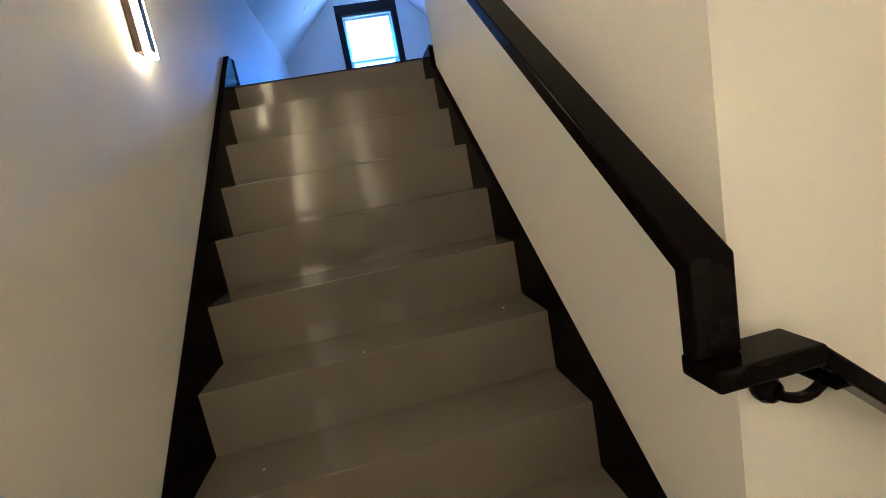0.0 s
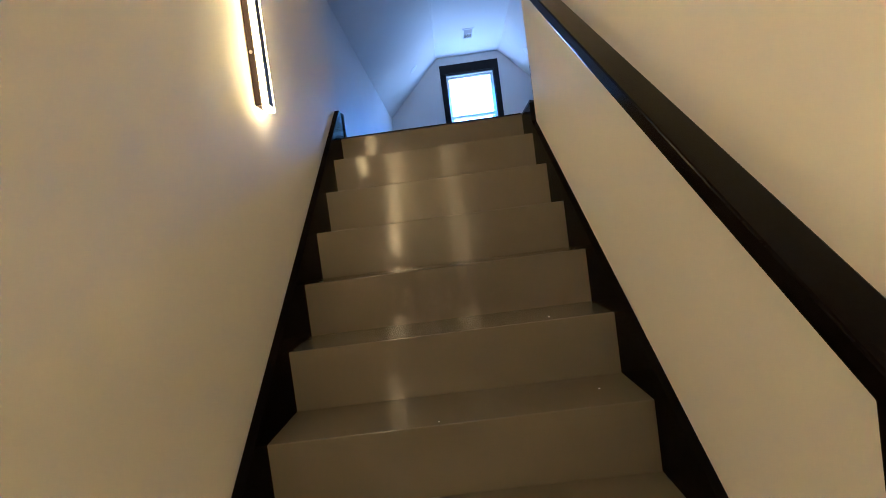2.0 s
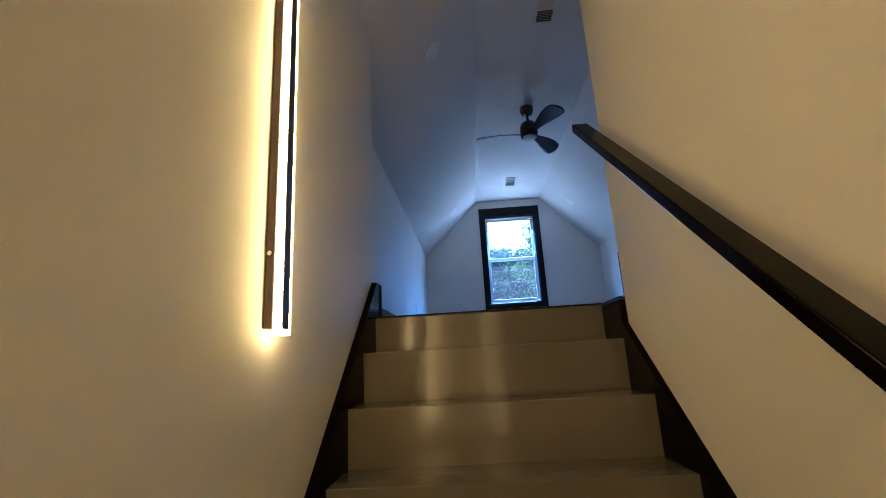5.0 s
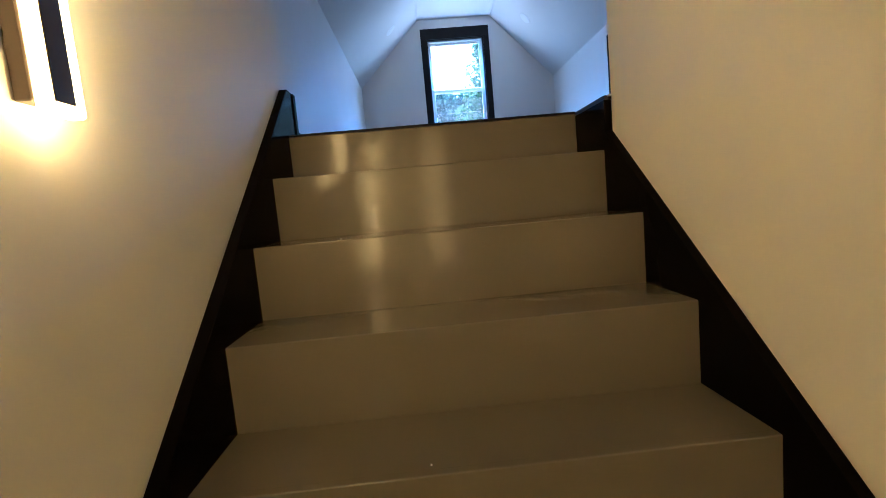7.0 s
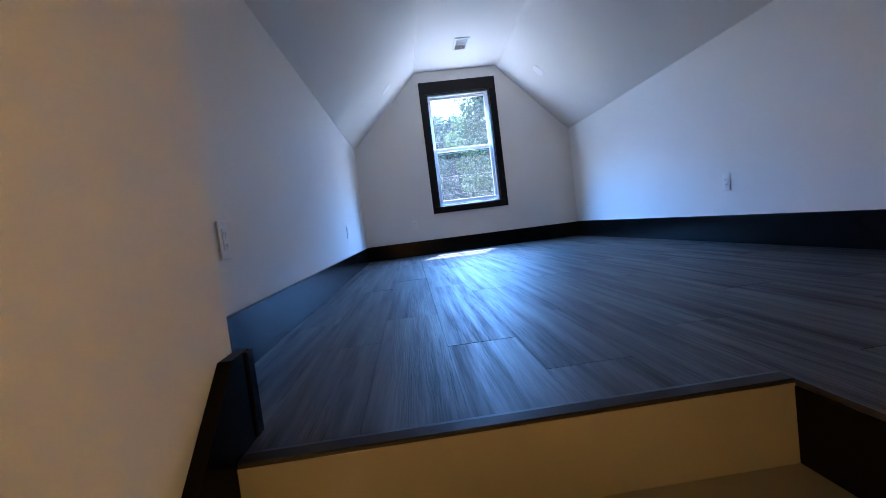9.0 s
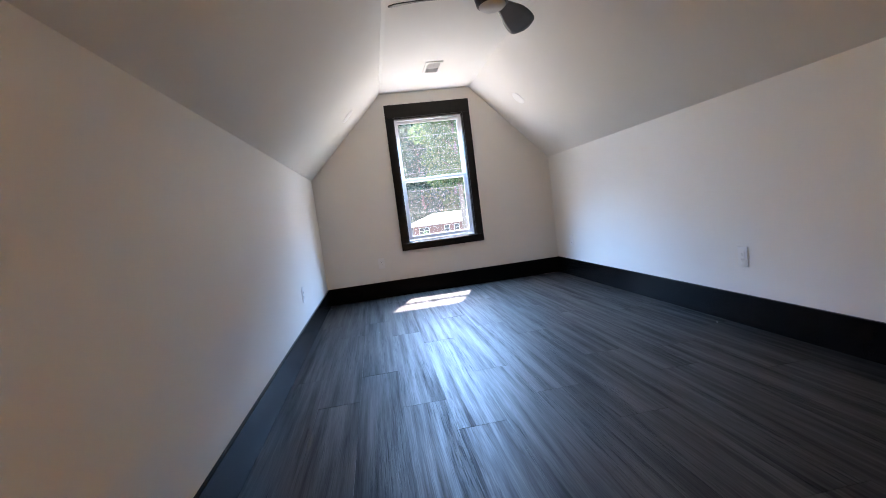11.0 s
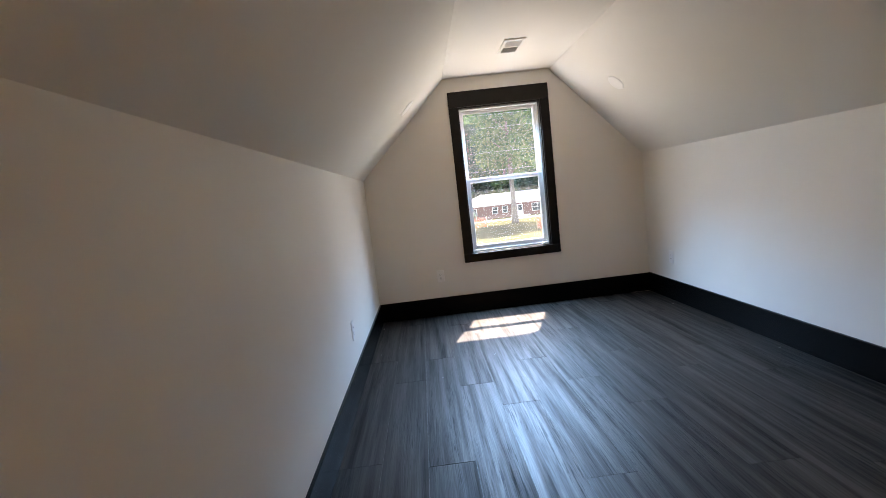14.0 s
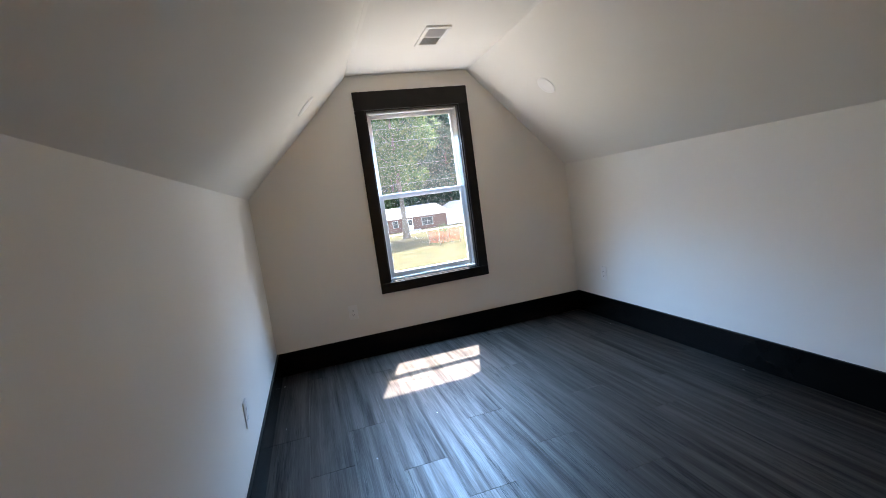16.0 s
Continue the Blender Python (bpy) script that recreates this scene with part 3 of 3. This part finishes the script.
o = outlet()
o.matrix_basis = pose(KL, 0.545, 0.41)
copy_thing(o, pose(KL, 3.27, 0.405))
copy_thing(o, pose(KR, 2.065, 0.42, 0, 0, 180))
copy_thing(o, pose(KR, 4.44, 0.40, 0, 0, 180))
copy_thing(o, pose(-0.102, GABLE, 0.40, 0, 0, -90))


# ---- small bits left by the painters ----
def fleck(x, y, z, size, material, label):
    own = bmesh.new()
    bmesh.ops.create_icosphere(own, subdivisions=1, radius=1.0)
    for v_ in own.verts:
        v_.co *= 1.0 + 0.35 * noise.noise(v_.co * 2.0 + Vector((x * 31, y * 17, z * 7)))
    own.transform(Matrix.Diagonal((size, size * 0.55, 0.0012, 1)))
    ob = tagged(new("paint_chip", mesh("paint_chip", own, material)), label, "paint chip", "pale specks on the stairs and floor")
    ob.matrix_basis = pose(x, y, z + 0.0010, 0, 0, x * 900)


for x, k, back_ in ((-0.10, 4, 0.03), (-0.36, 7, 0.10), (0.33, 5, 0.05), (-0.30, 2, 0.04), (0.42, 6, 0.12), (-0.05, 6, 0.02)):
    fleck(x, step_y(k) + back_, step_z(k), 0.004, PLASTIC, "tiny pale paint chip lying on a stair tread")
for x, y, sz in ((-0.70, 4.62, 0.010), (-0.66, 3.9, 0.006), (1.93, 2.2, 0.007), (1.95, 3.1, 0.006), (1.94, 4.3, 0.006), (0.2, 3.6, 0.003), (-0.2, 3.3, 0.003)):
    fleck(x, y, 0.0, sz, PLASTIC, "tiny pale speck lying on the attic floor")
tagged(new("caulk_fleck", mesh("caulk_fleck", box(SR - 0.012, SR + 0.004, RIGHT_END - 0.003, RIGHT_END + 0.010, -0.004, 0.002, 0.002), PLASTIC)), "rough cream caulk fleck at the floor corner", "caulk")

# ---- outdoors ----
GZ = -3.9
LAWN = mat("lawn", (0.20, 0.19, 0.05), 0.95, spec=0.1)
_v = coords(LAWN)
_g = ramp(LAWN, noise_tex(LAWN, _v, 0.55, 9.0, 0.78), [(0.34, (0.085, 0.062, 0.032)), (0.50, (0.040, 0.038, 0.011)), (0.60, (0.018, 0.026, 0.007))])
link(LAWN, _g, bsdf(LAWN).inputs["Base Color"])
bump(LAWN, noise_tex(LAWN, _v, 6.0), 0.6, 0.1)
bm = bmesh.new()
bmesh.ops.create_grid(bm, x_segments=8, y_segments=8, size=1500)
bm.transform(Matrix.Translation((0, 0, GZ)))
solid("ground", bm, LAWN, "sunlit yellow-green lawn with bare patches", "ground")

BRICKM = mat("brick_wall", (0.09, 0.038, 0.030), 0.9)
_v = coords(BRICKM, (4.5, 4.5, 13))
vary(BRICKM, _v, 1.0, (0.105, 0.042, 0.032), (0.065, 0.030, 0.026), 3.0)
bump(BRICKM, noise_tex(BRICKM, _v, 1.0), 0.4, 0.01)
ROOFM = mat("white_metal_roof", (0.72, 0.71, 0.69), 0.5)
vary(ROOFM, coords(ROOFM), 0.7, (0.40, 0.395, 0.385), (0.33, 0.325, 0.315))
WHITE = mat("white_trim_paint", (0.78, 0.78, 0.76), 0.5)
vary(WHITE, coords(WHITE), 3.0, (0.78, 0.78, 0.76), (0.70, 0.70, 0.68))
DARKGLASS = mat("house_window_glass", (0.03, 0.035, 0.04), 0.08)
CONCRETE = mat("concrete", (0.42, 0.40, 0.36), 0.9)
vary(CONCRETE, coords(CONCRETE), 0.8, (0.45, 0.43, 0.39), (0.36, 0.34, 0.31))

# ---- neighbour's house ----
HX0, HX1, HY, HD = 6.6, 24.0, 80.0, 9.0
EAVE, RIDGE = GZ + 2.45, GZ + 4.35
house = thing("house", (HX0, HY, GZ), "low brick ranch house with a pale metal roof", "house")
house_inv = Matrix.Translation(-house.location)


def hpart(name, bm, material, label="", parent=None):
    bm.transform(house_inv)
    return part(name, bm, material, parent or house, label)


hpart("wall", box(HX0, HX1, HY, HY + HD, GZ, EAVE), BRICKM, "dark red brick walls")
bm = bmesh.new()
o_ = 0.7
base = [(HX0 - o_, HY - o_), (HX1 + o_, HY - o_), (HX1 + o_, HY + HD + o_), (HX0 - o_, HY + HD + o_)]
lo = [bm.verts.new((x, y, EAVE - 0.05)) for x, y in base]
md = [bm.verts.new((x, y, EAVE + 0.12)) for x, y in base]
r0, r1 = bm.verts.new((HX0 + 4.4, HY + HD / 2, RIDGE)), bm.verts.new((HX1 - 0.5, HY + HD / 2, RIDGE))
bm.faces.new(lo[::-1])
for i in range(4):
    bm.faces.new((lo[i], lo[(i + 1) % 4], md[(i + 1) % 4], md[i]))
bm.faces.new((md[0], md[1], r1, r0))
bm.faces.new((md[1], md[2], r1))
bm.faces.new((md[2], md[3], r0, r1))
bm.faces.new((md[3], md[0], r0))
hpart("roof", bm, ROOFM, "pale sunlit hipped roof")
hpart("fascia", box(HX0 - o_, HX1 + o_, HY - o_ - 0.03, HY - o_ - 0.005, EAVE - 0.08, EAVE + 0.12), WHITE)


FRAMEP = mat("pale_window_frame", (0.30, 0.30, 0.29), 0.5)
vary(FRAMEP, coords(FRAMEP), 3.0, (0.30, 0.30, 0.29), (0.25, 0.25, 0.24))


def house_window(x, w, z0, z1):
    f = hpart("window", box(x - w / 2 - 0.06, x + w / 2 + 0.06, HY - 0.06, HY - 0.004, GZ + z0 - 0.06, GZ + z1 + 0.06), FRAMEP, "pale framed window")
    n = max(1, round(w / 0.9))
    for i in range(n):
        a = x - w / 2 + i * w / n + 0.04
        b = x - w / 2 + (i + 1) * w / n - 0.04
        for c, d in ((z0, (z0 + z1) / 2 - 0.03), ((z0 + z1) / 2 + 0.03, z1)):
            g = box(a, b, HY - 0.075, HY - 0.062, GZ + c, GZ + d)
            g.transform(house_inv)
            part("pane", g, DARKGLASS, f)


for x, w, z0, z1 in ((8.4, 1.8, 0.9, 2.0), (12.6, 0.9, 0.9, 2.0), (14.4, 0.9, 0.9, 2.0), (20.3, 2.0, 0.7, 2.0)):
    house_window(x, w, z0, z1)
door = hpart("door", box(16.6, 17.6, HY - 0.05, HY - 0.004, GZ + 0.1, GZ + 2.1), WHITE, "white front door")
g = box(16.75, 17.45, HY - 0.065, HY - 0.052, GZ + 1.0, GZ + 1.95)
g.transform(house_inv)
part("pane", g, DARKGLASS, door)
hpart("porch_slab", box(15.6, 18.6, HY - 1.6, HY - 0.01, GZ, GZ + 0.14), CONCRETE)
garage = thing("garage", (24.3, 81, GZ), "white sided garage beside the brick house", "garage")
part("wall", box(0, 7, 0, 7, 0, 2.6), WHITE, garage)
part("roof", prism([(-0.4, 2.55), (7.4, 2.55), (3.5, 4.2)], "y", -0.4, 7.4), ROOFM, garage, "pale gable roof")
solid("driveway", box(-60, 90, 73.2, 75.6, GZ - 0.1, GZ + 0.03), CONCRETE, "pale concrete drive in front of the house", "driveway")

# ---- trees ----
BARK = mat("bark", (0.16, 0.13, 0.10), 0.95)
vary(BARK, coords(BARK, (6, 6, 1)), 3.0, (0.10, 0.08, 0.062), (0.22, 0.18, 0.145), 6.0)
bump(BARK, noise_tex(BARK, coords(BARK, (8, 8, 1.5)), 4.0), 0.8, 0.04)


def leaf_material(name, a, b, c):
    m = mat(name, a, 0.8, spec=0.08)
    geo = node(m, "ShaderNodeNewGeometry")
    col = ramp(m, geo.outputs["Random Per Island"], [(0.0, a), (0.55, b), (1.0, c)])
    link(m, col, bsdf(m).inputs["Base Color"])
    tr = node(m, "ShaderNodeBsdfTranslucent")
    link(m, col, tr.inputs["Color"])
    mx = node(m, "ShaderNodeMixShader")
    mx.inputs[0].default_value = 0.4
    link(m, bsdf(m).outputs[0], mx.inputs[1])
    link(m, tr.outputs[0], mx.inputs[2])
    link(m, mx.outputs[0], m.node_tree.nodes["Material Output"].inputs["Surface"])
    return m


LEAF = leaf_material("leaves", (0.034, 0.082, 0.034), (0.090, 0.150, 0.066), (0.175, 0.205, 0.100))
LEAF2 = leaf_material("leaves_deep", (0.022, 0.066, 0.050), (0.070, 0.128, 0.090), (0.150, 0.195, 0.125))


def crown_mesh(name, rng, clumps, leaves, size, material):
    """Leaves as small bent diamonds, gathered in clumps; clumps are (centre, radius)."""
    verts, faces = [], []
    for c, r in clumps:
        n = max(6, int(leaves * r * r))
        d = rng.normal(size=(n, 3))
        d /= np.linalg.norm(d, axis=1)[:, None]
        p = np.array(c) + d * (r * rng.uniform(0.45, 1.05, n) ** 0.6)[:, None] * np.array((1, 1, 0.75))
        u = rng.normal(size=(n, 3))
        u /= np.linalg.norm(u, axis=1)[:, None]
        w = np.cross(u, rng.normal(size=(n, 3)))
        w /= np.linalg.norm(w, axis=1)[:, None]
        s = (size * rng.uniform(0.6, 1.4, n))[:, None]
        b = len(verts)
        quad = np.stack([p - u * s, p + w * s * 0.55, p + u * s, p - w * s * 0.55], 1).reshape(-1, 3)
        verts.extend(quad.tolist())
        faces.extend([(b + 4 * i, b + 4 * i + 1, b + 4 * i + 2, b + 4 * i + 3) for i in range(n)])
    me = bpy.data.meshes.new(name)
    me.from_pydata(verts, [], faces)
    me.materials.append(material)
    return me


def tree(seed, height, bare, spread, trunk_r, leaves, size, material, label):
    rng = np.random.default_rng(seed)
    ob = thing("tree", (0, 0, 0), label, "tree", "tall leafy trees")
    lean = rng.uniform(-0.02, 0.02, 2) * height
    spine = [(lean[0] * u * u, lean[1] * u * u, height * 0.93 * u) for u in [i / 8 for i in range(9)]]
    bm_ = tube(spine, [trunk_r * (1.45 if i == 0 else 1.0 - 0.85 * i / 8) for i in range(9)], 10)
    clumps = []
    n = 26
    for i in range(n):
        u = bare + (1 - bare) * (i + 0.5) / n
        z = height * u
        a = i * 2.4 + rng.uniform(-0.5, 0.5)
        shape = math.sin(min(1.0, (u - bare) / (1 - bare) * 1.25 + 0.12) * math.pi) ** 0.6 if u < 0.98 else 0.2
        reach = spread * max(0.18, shape) * rng.uniform(0.55, 1.0)
        tip = (lean[0] * u * u + reach * math.cos(a), lean[1] * u * u + reach * math.sin(a), z + reach * 0.25)
        start = (lean[0] * u * u, lean[1] * u * u, z - reach * 0.25)
        tube([start, tuple(0.5 * (p + q) + (0, 0, 0.1 * reach)[k] for k, (p, q) in enumerate(zip(start, tip))), tip], [trunk_r * 0.28 * (1.2 - u), trunk_r * 0.18 * (1.2 - u), 0.02], 6, bm_)
        for f in (1.0, 0.6):
            r = spread * rng.uniform(0.24, 0.40)
            clumps.append((tuple(s + (t_ - s) * f for s, t_ in zip(start, tip)), r))
    part("trunk", bm_, BARK, ob, "rough grey-brown trunk", smooth=True)
    cr = new("crown", crown_mesh("crown", rng, clumps, leaves, size, material))
    cr.parent = ob
    return ob


near_tree = tree(3, 28.0, 0.27, 6.8, 0.40, 40, 0.29, LEAF, "tall leafy tree standing on the sunny lawn")
near_tree.matrix_basis = pose(13.0, 65.0, GZ)
kinds = [tree(11, 25.0, 0.10, 5.5, 0.35, 42, 0.38, LEAF2, "tall dense tree in the woods behind the house"),
         tree(12, 21.0, 0.08, 5.0, 0.30, 42, 0.38, LEAF, "tall dense tree in the woods behind the house"),
         tree(13, 28.0, 0.12, 6.0, 0.38, 38, 0.40, LEAF2, "tall dense tree in the woods behind the house")]
rng = np.random.default_rng(5)
spots = []
for row, (y, gap) in enumerate(((97.0, 6.2), (105.0, 6.6), (114.0, 7.0))):
    x = -26.0 + 2.3 * row
    while x < 62:
        spots.append((x + rng.uniform(-1.4, 1.4), y + rng.uniform(-2.5, 2.5)))
        x += gap
for i, (x, y) in enumerate(spots):
    grow = 0.78 + 0.34 * min(1.0, max(0.0, (x + 4) / 24.0)) + rng.uniform(-0.06, 0.06)
    m = pose(x, y, GZ, 0, 0, rng.uniform(0, 360)) @ Matrix.Diagonal((grow, grow, grow, 1))
    if i < 3:
        kinds[i].matrix_basis = m
    else:
        ob = copy_thing(kinds[i % 3], m)
        ob.scale = (grow, grow, grow)

# ---- fenced saplings, wires ----
MESHO = mat("orange_plastic_mesh", (0.42, 0.085, 0.035), 0.6)
WOODP = mat("stake_wood", (0.30, 0.22, 0.14), 0.9)


def enclosure(label):
    """A square of stakes wrapped in orange plastic netting round a sapling."""
    ob = thing("tree_guard", (0, 0, 0), label, "tree guard", "orange tree guards on the lawn")
    s = 1.3
    for x in (-s, s):
        for y in (-s, s):
            part("stake", box(x - 0.04, x + 0.04, y - 0.04, y + 0.04, 0, 1.65), WOODP, ob)
    net = bmesh.new()
    for side in range(4):
        own = bmesh.new()
        for i in range(9):
            box(-s, s, -0.006, 0.006, 0.28 + i * 0.145, 0.28 + i * 0.145 + 0.024, bm=own)
        for i in range(13):
            x = -s + 2 * s * i / 12
            box(x - 0.013, x + 0.013, -0.005, 0.005, 0.25, 1.50, bm=own)
        own.transform(Matrix.Rotation(radians(90 * side), 4, "Z") @ Matrix.Translation((0, -s, 0)))
        join(net, own)
    part("netting", net, MESHO, ob, "orange plastic netting")
    part("sapling", tube([(0, 0, 0), (0.03, 0, 1.0), (-0.02, 0.03, 2.1)], [0.04, 0.03, 0.012], 8), BARK, ob)
    cr = new("crown", crown_mesh("crown", np.random.default_rng(8), [((0, 0, 1.9), 0.55), ((0.2, 0.1, 1.5), 0.4)], 160, 0.10, LEAF))
    cr.parent = ob
    return ob


guard = enclosure("orange plastic netting on stakes round a sapling")
guard.matrix_basis = pose(14.0, 49.5, GZ, 0, 0, 12)
copy_thing(guard, pose(6.6, 62.0, GZ, 0, 0, 25))
WIRE = mat("wire", (0.40, 0.40, 0.40), 0.5)
for n, (z, r) in enumerate(((3.2, 0.009), (4.8, 0.009), (6.9, 0.008), (8.0, 0.008))):
    pts = [(-70 + 17.5 * i, 40 + 0.02 * i, z - 0.35 * (1 - ((i - 4) / 4) ** 2) + 0.004 * i) for i in range(9)]
    tagged(new("power_line", mesh("power_line", tube(pts, r, 6), WIRE)), "thin pale overhead wire across the lawn", "power line", "overhead wires")

for x in (-70, 70):
    pole = thing("utility_pole", (x, 40.1, GZ), "tall wooden utility pole carrying wires", "utility pole", "utility poles")
    part("post", lathe([(0.16, 0.0), (0.15, 4.0), (0.11, 12.6)], 12), WOODP, pole)
    part("crossarm", box(-0.06, 0.06, -0.9, 0.9, 11.8, 11.95), WOODP, pole)

# ---- attic floor planks ----
PW, PL = 0.2135, 1.33
edges = [KL + 0.004] + [0.116 + PW * i for i in range(-3, 9)] + [KR - 0.004]
JOINTS = {1: 0.64, 2: 1.00, 3: 0.478, 4: 0.16, 5: 2.11, 6: 1.70, 7: 2.66, 8: 2.06}     # one end joint of each known row of planks
rng = np.random.default_rng(21)


def plank(x0, x1, y0, y1):
    own = box(-(x1 - x0) / 2 + 0.0005, (x1 - x0) / 2 - 0.0005, -(y1 - y0) / 2 + 0.0011, (y1 - y0) / 2 - 0.0011, -0.011, 0.0)
    ob = part("plank", own, PLANK, attic_floor)
    ob.location = ((x0 + x1) / 2, (y0 + y1) / 2, rng.uniform(-0.0005, 0.0))


for row, (x0, x1) in enumerate(zip(edges, edges[1:])):
    shift = JOINTS.get(row, rng.uniform(0.15, PL))
    cuts = [c for c in (TR + 0.002, SR + 0.121) if x0 + 0.004 < c < x1 - 0.004]
    xs = [x0, *cuts, x1]
    for a, b in zip(xs, xs[1:]):
        mid = (a + b) / 2
        start = EDGE + 0.046 if mid < TR else RIGHT_END + 0.002 if mid < SR + 0.12 else -1.70
        if mid < TL:
            start = LEFT_END + 0.004
        y = shift - PL * 4
        while y < GABLE - 0.02:
            lo_, hi_ = max(y, start), min(y + PL, GABLE - 0.004)
            if hi_ - lo_ > 0.03:
                plank(a, b, lo_, hi_)
            y += PL
